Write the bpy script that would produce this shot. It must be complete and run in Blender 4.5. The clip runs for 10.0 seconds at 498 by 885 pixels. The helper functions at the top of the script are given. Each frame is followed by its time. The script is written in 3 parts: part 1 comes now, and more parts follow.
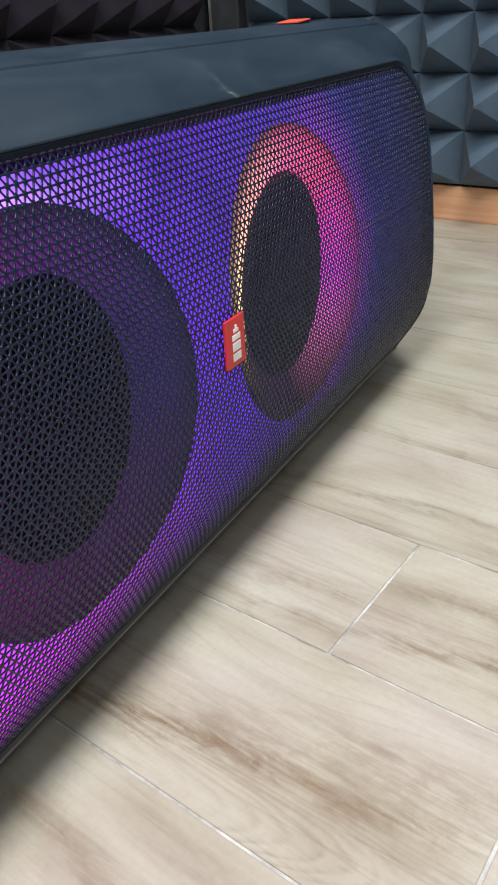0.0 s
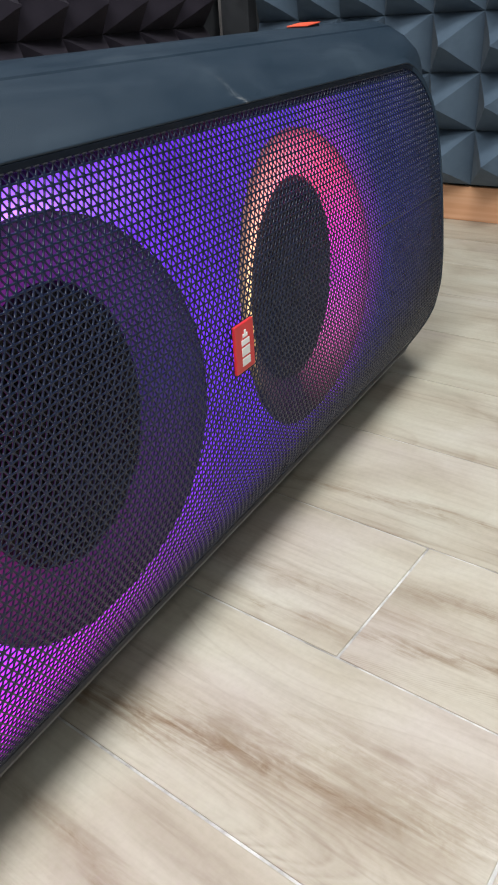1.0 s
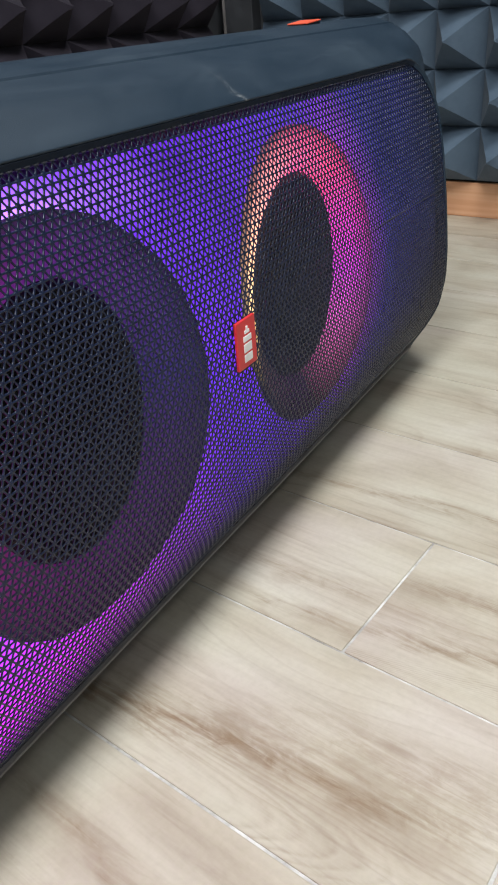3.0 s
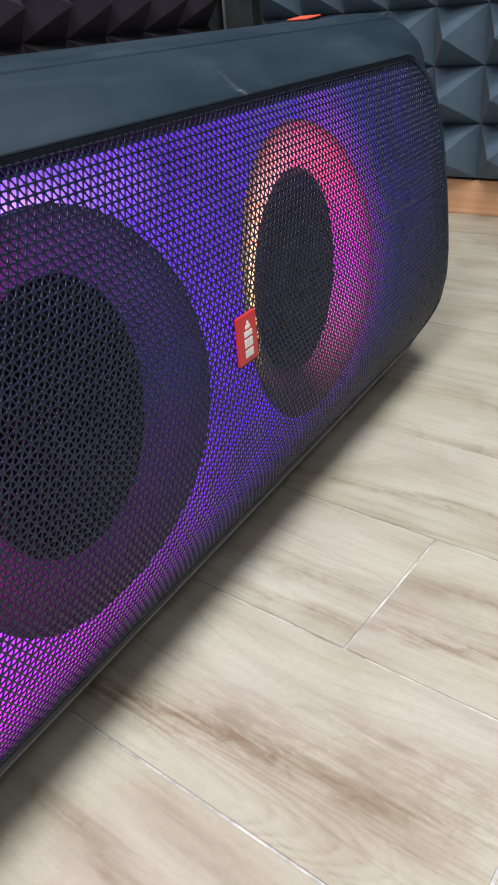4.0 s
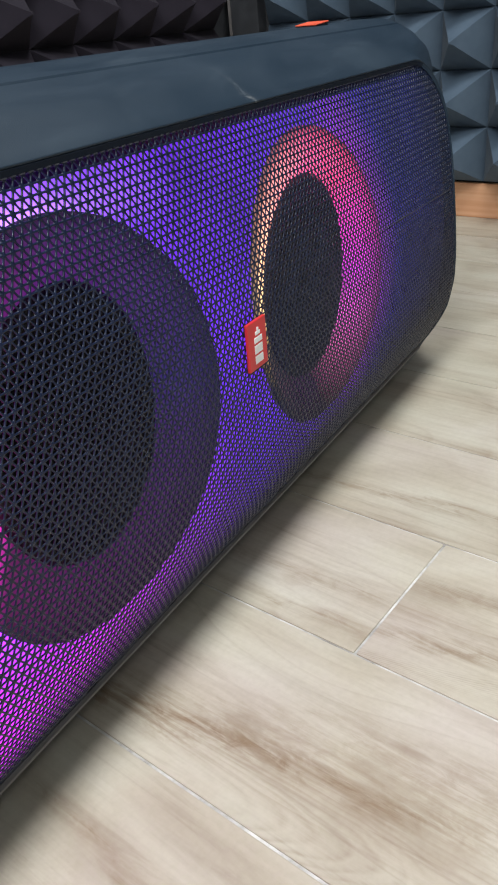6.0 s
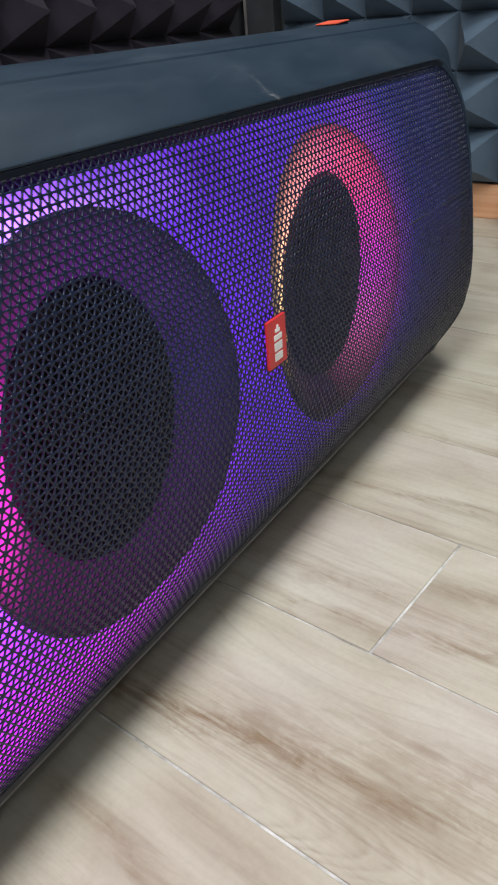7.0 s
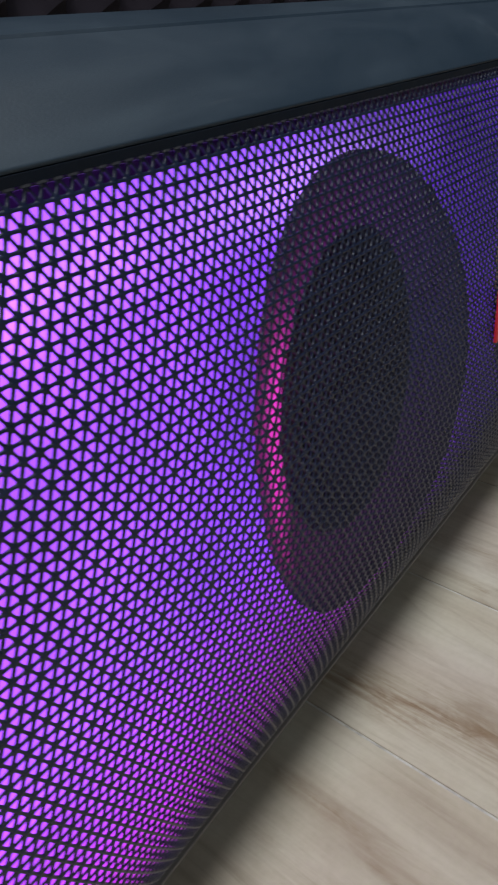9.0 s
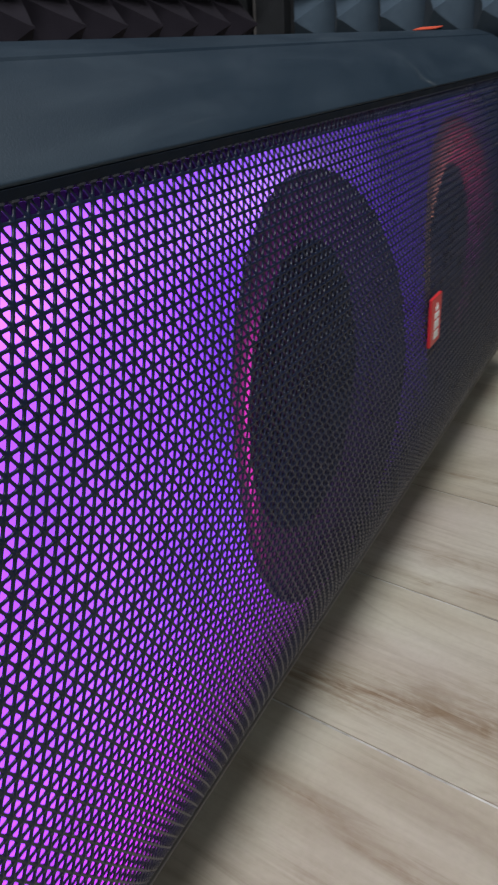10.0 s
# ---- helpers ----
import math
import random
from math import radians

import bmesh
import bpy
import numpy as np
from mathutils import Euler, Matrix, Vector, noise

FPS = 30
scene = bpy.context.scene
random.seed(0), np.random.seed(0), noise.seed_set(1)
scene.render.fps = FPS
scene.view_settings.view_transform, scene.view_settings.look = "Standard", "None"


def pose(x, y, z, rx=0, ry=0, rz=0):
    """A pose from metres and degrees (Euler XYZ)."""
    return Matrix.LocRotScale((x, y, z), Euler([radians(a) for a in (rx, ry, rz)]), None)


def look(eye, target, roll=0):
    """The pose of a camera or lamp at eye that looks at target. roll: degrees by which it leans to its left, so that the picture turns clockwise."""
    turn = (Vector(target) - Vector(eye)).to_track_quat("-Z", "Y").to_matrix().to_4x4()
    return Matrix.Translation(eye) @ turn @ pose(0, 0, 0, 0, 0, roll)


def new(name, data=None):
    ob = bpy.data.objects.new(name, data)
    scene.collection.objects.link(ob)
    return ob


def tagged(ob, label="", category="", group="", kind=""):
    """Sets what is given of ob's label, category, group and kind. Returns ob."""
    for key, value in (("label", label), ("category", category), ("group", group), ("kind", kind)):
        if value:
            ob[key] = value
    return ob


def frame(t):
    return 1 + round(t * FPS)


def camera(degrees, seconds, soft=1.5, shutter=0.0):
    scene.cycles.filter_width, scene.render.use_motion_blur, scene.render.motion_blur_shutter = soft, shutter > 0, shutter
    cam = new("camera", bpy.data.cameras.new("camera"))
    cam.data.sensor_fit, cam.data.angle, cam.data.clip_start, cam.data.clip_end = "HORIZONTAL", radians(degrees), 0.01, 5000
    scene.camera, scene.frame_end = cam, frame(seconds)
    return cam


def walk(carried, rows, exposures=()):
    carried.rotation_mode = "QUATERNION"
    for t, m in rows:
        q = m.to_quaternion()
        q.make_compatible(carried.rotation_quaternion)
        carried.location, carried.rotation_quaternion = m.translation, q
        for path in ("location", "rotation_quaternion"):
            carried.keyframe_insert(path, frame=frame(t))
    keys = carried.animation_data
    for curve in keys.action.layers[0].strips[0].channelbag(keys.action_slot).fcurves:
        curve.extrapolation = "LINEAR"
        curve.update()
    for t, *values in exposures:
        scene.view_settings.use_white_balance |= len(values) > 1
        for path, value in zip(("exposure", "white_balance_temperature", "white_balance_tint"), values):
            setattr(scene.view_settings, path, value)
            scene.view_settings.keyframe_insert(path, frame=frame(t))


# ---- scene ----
cam = camera(36.6, 10.0, soft=2.0, shutter=0.5)
PATH = [
    (0.0, (-0.3858, -0.2476, 0.3991), (0.3555, 0.2021, -0.0992), -3.45),
    (0.5, (-0.3864, -0.2474, 0.3992), (0.3516, 0.2066, -0.1001), -3.57),
    (1.0, (-0.3852, -0.2480, 0.4030), (0.3490, 0.2126, -0.0957), -3.81),
    (1.5, (-0.3840, -0.2520, 0.4036), (0.3458, 0.2148, -0.0959), -4.00),
    (2.0, (-0.3848, -0.2537, 0.4031), (0.3419, 0.2184, -0.0959), -4.42),
    (2.5, (-0.3858, -0.2542, 0.4029), (0.3413, 0.2182, -0.0952), -4.62),
    (4.0, (-0.3858, -0.2537, 0.3981), (0.3409, 0.2200, -0.0995), -5.02),
    (4.5, (-0.3868, -0.2544, 0.4002), (0.3400, 0.2185, -0.0980), -5.06),
    (5.0, (-0.3865, -0.2511, 0.4015), (0.3395, 0.2229, -0.0968), -5.31),
    (6.5, (-0.3890, -0.2505, 0.4001), (0.3347, 0.2328, -0.0926), -5.15),
    (7.0, (-0.3924, -0.2449, 0.3997), (0.3277, 0.2432, -0.0934), -4.94),
    (7.5, (-0.3987, -0.2310, 0.3917), (0.3121, 0.2697, -0.1024), -4.66),
    (8.0, (-0.4073, -0.2098, 0.3865), (0.2925, 0.3034, -0.1104), -4.48),
    (8.5, (-0.4273, -0.1747, 0.3825), (0.2667, 0.3476, -0.1131), -4.17),
    (9.0, (-0.4465, -0.1405, 0.3783), (0.2478, 0.3900, -0.1079), -4.55),
    (9.5, (-0.4570, -0.1255, 0.3735), (0.2686, 0.3744, -0.0994), -4.77),
    (10.0, (-0.4807, -0.1299, 0.3778), (0.2899, 0.3101, -0.0833), -3.46),
]
walk(cam, [(t, look(eye, target, roll)) for t, eye, target, roll in PATH],
     exposures=[(0.0, 0.1), (6.5, 0.05), (7.0, -0.1), (7.5, -0.3), (8.0, -0.45), (8.5, -0.55), (9.0, -0.72), (9.5, -0.78), (10.0, -0.72)])

# ---- light ----
world = bpy.data.worlds.new("world")
scene.world = world
world.use_nodes = True
world.node_tree.nodes["Background"].inputs[0].default_value = (0.80, 0.88, 1.0, 1)
world.node_tree.nodes["Background"].inputs[1].default_value = 0.02

TURN = radians(-6.75)          # the room's walls and tiles against the loudspeaker
EU = Vector((math.cos(TURN), math.sin(TURN), 0))
EV = Vector((-math.sin(TURN), math.cos(TURN), 0))


def room(u, v, z=0.0):
    """A place in the room's own directions, as a place in the world."""
    return EU * u + EV * v + Vector((0, 0, z))


def room_pose(u, v, z, rx=0, ry=0, rz=0):
    return Matrix.Translation(room(u, v, z)) @ Matrix.Rotation(TURN, 4, "Z") @ pose(0, 0, 0, rx, ry, rz)


CEIL = 2.6
WALL_U, WALL_V = 1.165, 0.935


def unseen_lamp(u, v, width, depth, power):
    data = bpy.data.lights.new("unseen_lamp", "AREA")
    data.shape, data.size, data.size_y, data.energy = "RECTANGLE", width, depth, power
    data.color = (0.985, 1.0, 0.965)
    ob = new("unseen_lamp", data)
    ob.matrix_world = room_pose(u, v, CEIL - 0.035)
    return ob


# place, size and power of unseen ceiling panel lights; the last is added fill
LAMPS = ((0.20, -0.36, 1.2, 0.6, 40), (-1.5, -0.40, 1.2, 0.6, 66), (-0.50, -1.70, 1.2, 0.45, 8))
for lamp in LAMPS:
    unseen_lamp(*lamp)

# ---- materials ----
# the woofers' places and the half widths of their openings and light rings
WOOFERS = ((-0.132, 0.209), (0.142, 0.209))
INNER_X, INNER_Z, OUTER_X, OUTER_Z = 0.066, 0.0825, 0.110, 0.116
GAP = 0.011
GREY = lambda v: (v, v, v)


def material(name, base=(0.5, 0.5, 0.5), rough=0.5, metal=0.0, spec=0.5):
    m = bpy.data.materials.new(name)
    m.use_nodes = True
    b = m.node_tree.nodes["Principled BSDF"]
    b.inputs["Base Color"].default_value = (*base, 1)
    b.inputs["Roughness"].default_value = rough
    b.inputs["Metallic"].default_value = metal
    b.inputs["Specular IOR Level"].default_value = spec
    return m, m.node_tree, b


def node(tree, kind, **values):
    n = tree.nodes.new(kind)
    for k, v in values.items():
        n.inputs[k].default_value = v
    return n


def ramp(tree, fac, stops, mode="LINEAR"):
    n = tree.nodes.new("ShaderNodeValToRGB")
    n.color_ramp.interpolation = mode
    e = n.color_ramp.elements
    while len(e) < len(stops):
        e.new(0.5)
    for k, (pos, col) in enumerate(stops):
        e[k].position = pos
        e[k].color = (*col, 1) if len(col) == 3 else col
    tree.links.new(fac, n.inputs[0])
    return n.outputs[0]


def mix(tree, fac, a, b, blend="MIX"):
    n = tree.nodes.new("ShaderNodeMix")
    n.data_type, n.blend_type = "RGBA", blend
    if isinstance(fac, float):
        n.inputs[0].default_value = fac
    else:
        tree.links.new(fac, n.inputs[0])
    for sock, v in ((n.inputs[6], a), (n.inputs[7], b)):
        if isinstance(v, tuple):
            sock.default_value = (*v, 1)
        else:
            tree.links.new(v, sock)
    return n.outputs[2]


def math_node(tree, op, a, b=None, c=None, clamp=False):
    n = tree.nodes.new("ShaderNodeMath")
    n.operation, n.use_clamp = op, clamp
    for sock, v in zip(n.inputs, (a, b, c)):
        if v is None:
            continue
        if isinstance(v, (int, float)):
            sock.default_value = v
        else:
            tree.links.new(v, sock)
    return n.outputs[0]


def coords(tree, scale=(1, 1, 1), shift=None):
    c = tree.nodes.new("ShaderNodeTexCoord")
    m = tree.nodes.new("ShaderNodeMapping")
    m.inputs["Scale"].default_value = scale
    tree.links.new(c.outputs["Object"], m.inputs[0])
    if shift is not None:
        tree.links.new(shift, m.inputs["Location"])
    return m.outputs[0]


def noise_tex(tree, vec, scale, detail=6.0, rough=0.55, dist=0.0):
    n = node(tree, "ShaderNodeTexNoise", Scale=scale, Detail=detail, Roughness=rough, Distortion=dist)
    tree.links.new(vec, n.inputs["Vector"])
    return n.outputs["Fac"]


def bump(tree, bsdf, height, strength, distance=0.001):
    n = node(tree, "ShaderNodeBump", Strength=strength, Distance=distance)
    tree.links.new(height, n.inputs["Height"])
    tree.links.new(n.outputs[0], bsdf.inputs["Normal"])


def tile_material(bands=(), tongue=None):
    """Porcelain printed like pale wood. bands: brown strokes of a print, each (u, v, slope, half width, amount, reach) from the tile's middle.
    tongue: the tip (u, v), lean and pinch of arched growth lines."""
    m, t, b = material("wood_look_tile", rough=0.3)
    info = t.nodes.new("ShaderNodeObjectInfo")
    shift = t.nodes.new("ShaderNodeCombineXYZ")
    t.links.new(math_node(t, "MULTIPLY", info.outputs["Random"], 17.0), shift.inputs[0])
    t.links.new(math_node(t, "MULTIPLY", info.outputs["Random"], 53.0), shift.inputs[1])
    # cream ground, soft clouds, bands where brown fibres gather, a few curved growth lines
    cloud = noise_tex(t, coords(t, (5, 2.6, 1), shift.outputs[0]), 2.4, 5, 0.58, 0.6)
    band = noise_tex(t, coords(t, (11, 1.1, 1), shift.outputs[0]), 1.35, 4, 0.5, 0.9)
    vein = noise_tex(t, coords(t, (38, 2.8, 1), shift.outputs[0]), 1.5, 6, 0.62, 1.6)
    fibre = noise_tex(t, coords(t, (230, 8, 1), shift.outputs[0]), 1.0, 4, 0.6, 0.3)
    swirl = noise_tex(t, coords(t, (6, 0.85, 1), shift.outputs[0]), 1.3, 2, 0.45, 0.5)
    lines = math_node(t, "FRACT", math_node(t, "MULTIPLY", swirl, 16.0))
    c = ramp(t, cloud, [(0.28, (0.41, 0.362, 0.296)), (0.45, (0.515, 0.470, 0.392)), (0.60, (0.575, 0.540, 0.463)), (0.78, (0.625, 0.600, 0.535))])
    tint = noise_tex(t, coords(t, (3.2, 2.2, 1), shift.outputs[0]), 2.0, 3, 0.5, 0.3)
    c = mix(t, ramp(t, tint, [(0.50, (0, 0, 0)), (0.68, (0.55, 0.55, 0.55))]), c, (0.56, 0.495, 0.47))
    c = mix(t, ramp(t, tint, [(0.32, (0.40, 0.40, 0.40)), (0.46, (0, 0, 0))]), c, (0.50, 0.50, 0.415))
    inband = ramp(t, band, [(0.30, (1, 1, 1)), (0.40, (0.75, 0.75, 0.75)), (0.50, (0.12, 0.12, 0.12)), (0.62, (0.05, 0.05, 0.05))])
    c = mix(t, math_node(t, "MULTIPLY", inband, 0.24), c, (0.33, 0.245, 0.175))
    dark = math_node(t, "MULTIPLY", ramp(t, vein, [(0.36, (1, 1, 1)), (0.50, (0, 0, 0))]), math_node(t, "MULTIPLY_ADD", inband, 0.32, 0.04))
    c = mix(t, dark, c, (0.20, 0.14, 0.095))
    grown = math_node(t, "MULTIPLY", ramp(t, lines, [(0.0, (1, 1, 1)), (0.14, (0.25, 0.25, 0.25)), (0.4, (0, 0, 0)), (0.94, (0, 0, 0)), (1.0, (1, 1, 1))]), math_node(t, "MULTIPLY_ADD", inband, 0.32, 0.03))
    c = mix(t, grown, c, (0.25, 0.18, 0.125))
    c = mix(t, 0.20, c, ramp(t, fibre, [(0.3, (0.66, 0.62, 0.57)), (0.6, (1, 1, 1))]), "MULTIPLY")
    if bands:
        place = t.nodes.new("ShaderNodeSeparateXYZ")
        t.links.new(coords(t), place.inputs[0])
        sway = noise_tex(t, coords(t, (4, 9, 1)), 1.0, 3, 0.55)
        thread = noise_tex(t, coords(t, (210, 12, 1)), 1.0, 5, 0.65, 0.8)
        fleck = noise_tex(t, coords(t, (60, 26, 1)), 1.6, 5, 0.65, 0.6)
        for u0, v0, slope, width, amount, reach in bands:
            dv = math_node(t, "SUBTRACT", place.outputs[1], v0)
            du = math_node(t, "SUBTRACT", math_node(t, "SUBTRACT", place.outputs[0], u0), math_node(t, "MULTIPLY", dv, slope))
            du = math_node(t, "ADD", du, math_node(t, "MULTIPLY_ADD", sway, 0.03, -0.015))
            side = ramp(t, math_node(t, "DIVIDE", math_node(t, "ABSOLUTE", du), width), [(0.0, (1, 1, 1)), (0.45, (0.6, 0.6, 0.6)), (1.0, (0, 0, 0))])
            ends = ramp(t, math_node(t, "DIVIDE", math_node(t, "ABSOLUTE", dv), reach), [(0.0, (1, 1, 1)), (0.6, (0.8, 0.8, 0.8)), (1.0, (0, 0, 0))])
            grain = math_node(t, "ADD", ramp(t, thread, [(0.38, (0.75, 0.75, 0.75)), (0.62, (0.1, 0.1, 0.1))]), ramp(t, fleck, [(0.36, (0.5, 0.5, 0.5)), (0.54, (0, 0, 0))]))
            mask = math_node(t, "MULTIPLY", math_node(t, "MULTIPLY", side, ends), math_node(t, "MULTIPLY", grain, amount), clamp=True)
            c = mix(t, mask, c, (0.24, 0.165, 0.105))
    if tongue:
        u0, v0, lean, pinch = tongue
        dv = math_node(t, "SUBTRACT", place.outputs[1], v0)
        du = math_node(t, "SUBTRACT", math_node(t, "SUBTRACT", place.outputs[0], u0), math_node(t, "MULTIPLY", dv, lean))
        arch = math_node(t, "SUBTRACT", dv, math_node(t, "MULTIPLY", math_node(t, "MULTIPLY", du, du), pinch))
        arch = math_node(t, "ADD", arch, math_node(t, "MULTIPLY_ADD", sway, 0.05, -0.025))
        saw = math_node(t, "FRACT", math_node(t, "MULTIPLY", arch, 55.0))
        line = ramp(t, saw, [(0.0, (1, 1, 1)), (0.35, (0.25, 0.25, 0.25)), (0.7, (0, 0, 0)), (1.0, (1, 1, 1))])
        zone = ramp(t, math_node(t, "MULTIPLY_ADD", arch, 2.0, 0.5), [(0.10, (0, 0, 0)), (0.30, (0.7, 0.7, 0.7)), (0.48, (1, 1, 1)), (0.60, (0.15, 0.15, 0.15)), (0.85, (0, 0, 0))])
        worn = ramp(t, thread, [(0.36, (1, 1, 1)), (0.62, (0.25, 0.25, 0.25))])
        c = mix(t, math_node(t, "MULTIPLY", math_node(t, "MULTIPLY", line, zone), math_node(t, "MULTIPLY", worn, 0.42)), c, (0.23, 0.16, 0.11))
    spot = noise_tex(t, coords(t, (1, 1, 1), shift.outputs[0]), 210, 3, 0.6)
    c = mix(t, 0.10, c, ramp(t, spot, [(0.35, (0.55, 0.52, 0.48)), (0.6, (1, 1, 1))]), "MULTIPLY")
    knot = t.nodes.new("ShaderNodeTexVoronoi")
    knot.inputs["Scale"].default_value = 1.0
    t.links.new(coords(t, (15, 5, 1), shift.outputs[0]), knot.inputs["Vector"])
    c = mix(t, ramp(t, knot.outputs["Distance"], [(0.02, (0.55, 0.55, 0.55)), (0.09, (0, 0, 0))]), c, (0.26, 0.19, 0.14))
    t.links.new(c, b.inputs["Base Color"])
    t.links.new(ramp(t, vein, [(0.3, (0.50, 0.50, 0.50)), (0.7, (0.34, 0.34, 0.34))]), b.inputs["Roughness"])
    bump(t, b, fibre, 0.12, 0.0006)
    return m


def grout_material():
    m, t, b = material("grout", rough=0.85)
    n = noise_tex(t, coords(t), 30, 6, 0.65)
    t.links.new(ramp(t, n, [(0.34, (0.26, 0.245, 0.235)), (0.48, (0.46, 0.45, 0.445)), (0.62, (0.66, 0.655, 0.655))]), b.inputs["Base Color"])
    return m


def foam_material(name, lo, hi):
    m, t, b = material(name, rough=0.95, spec=0.2)
    n = noise_tex(t, coords(t), 14, 6, 0.6)
    fine = noise_tex(t, coords(t), 900, 2, 0.5)
    t.links.new(ramp(t, n, [(0.3, lo), (0.7, hi)]), b.inputs["Base Color"])
    b.inputs["Sheen Weight"].default_value = 0.05
    bump(t, b, fine, 0.35, 0.0008)
    return m


def shell_material():
    m, t, b = material("slate_plastic", rough=0.5, spec=0.45)
    dust = noise_tex(t, coords(t, (3, 8, 8)), 3.0, 6, 0.6, 0.6)
    fine = noise_tex(t, coords(t), 1400, 2)
    scratch = noise_tex(t, coords(t, (6, 130, 130)), 2.0, 3, 0.6)
    c = ramp(t, dust, [(0.30, (0.013, 0.026, 0.044)), (0.55, (0.017, 0.032, 0.053)), (0.80, (0.028, 0.048, 0.073))])
    c = mix(t, ramp(t, scratch, [(0.66, (0, 0, 0)), (0.82, (0.15, 0.15, 0.15))]), c, (0.11, 0.12, 0.13))
    # a pale rubbed streak that runs up the shoulder from the rim
    sep = t.nodes.new("ShaderNodeSeparateXYZ")
    t.links.new(coords(t), sep.inputs[0])
    line = math_node(t, "MULTIPLY_ADD", sep.outputs[2], 0.30, sep.outputs[0])
    off = math_node(t, "ABSOLUTE", math_node(t, "SUBTRACT", line, 0.1823))
    streak = math_node(t, "MULTIPLY", ramp(t, off, [(0.0, (1, 1, 1)), (0.0045, (0, 0, 0))]), ramp(t, sep.outputs[2], [(0.346, (0, 0, 0)), (0.350, (1, 1, 1)), (0.354, (0.35, 0.35, 0.35)), (0.362, (0.12, 0.12, 0.12)), (0.374, (0, 0, 0))]))
    rub = noise_tex(t, coords(t), 260, 4, 0.65)
    streak = math_node(t, "MULTIPLY", streak, ramp(t, rub, [(0.40, (0, 0, 0)), (0.60, (1, 1, 1))]))
    c = mix(t, math_node(t, "MULTIPLY", streak, 0.5), c, (0.42, 0.44, 0.46))
    t.links.new(c, b.inputs["Base Color"])
    t.links.new(ramp(t, dust, [(0.3, (0.38, 0.38, 0.38)), (0.7, (0.58, 0.58, 0.58))]), b.inputs["Roughness"])
    bump(t, b, fine, 0.25, 0.0003)
    return m


def plain(name, base, rough, metal=0.0, var=0.15, scale=40, spec=0.5):
    m, t, b = material(name, base, rough, metal, spec)
    n = noise_tex(t, coords(t), scale, 5)
    lo = tuple(v * (1 - var) for v in base)
    hi = tuple(min(1, v * (1 + var)) for v in base)
    t.links.new(ramp(t, n, [(0.3, lo), (0.7, hi)]), b.inputs["Base Color"])
    t.links.new(ramp(t, n, [(0.3, (rough * 0.85,) * 3), (0.7, (min(1, rough * 1.15),) * 3)]), b.inputs["Roughness"])
    return m


def skirting_material():
    m, t, b = material("skirting_wood", rough=0.45)
    g = noise_tex(t, coords(t, (14, 0.8, 30)), 3.0, 6, 0.6, 0.6)
    t.links.new(ramp(t, g, [(0.3, (0.74, 0.36, 0.20)), (0.55, (0.83, 0.46, 0.275)), (0.8, (0.88, 0.53, 0.34))]), b.inputs["Base Color"])
    bump(t, b, g, 0.1)
    return m


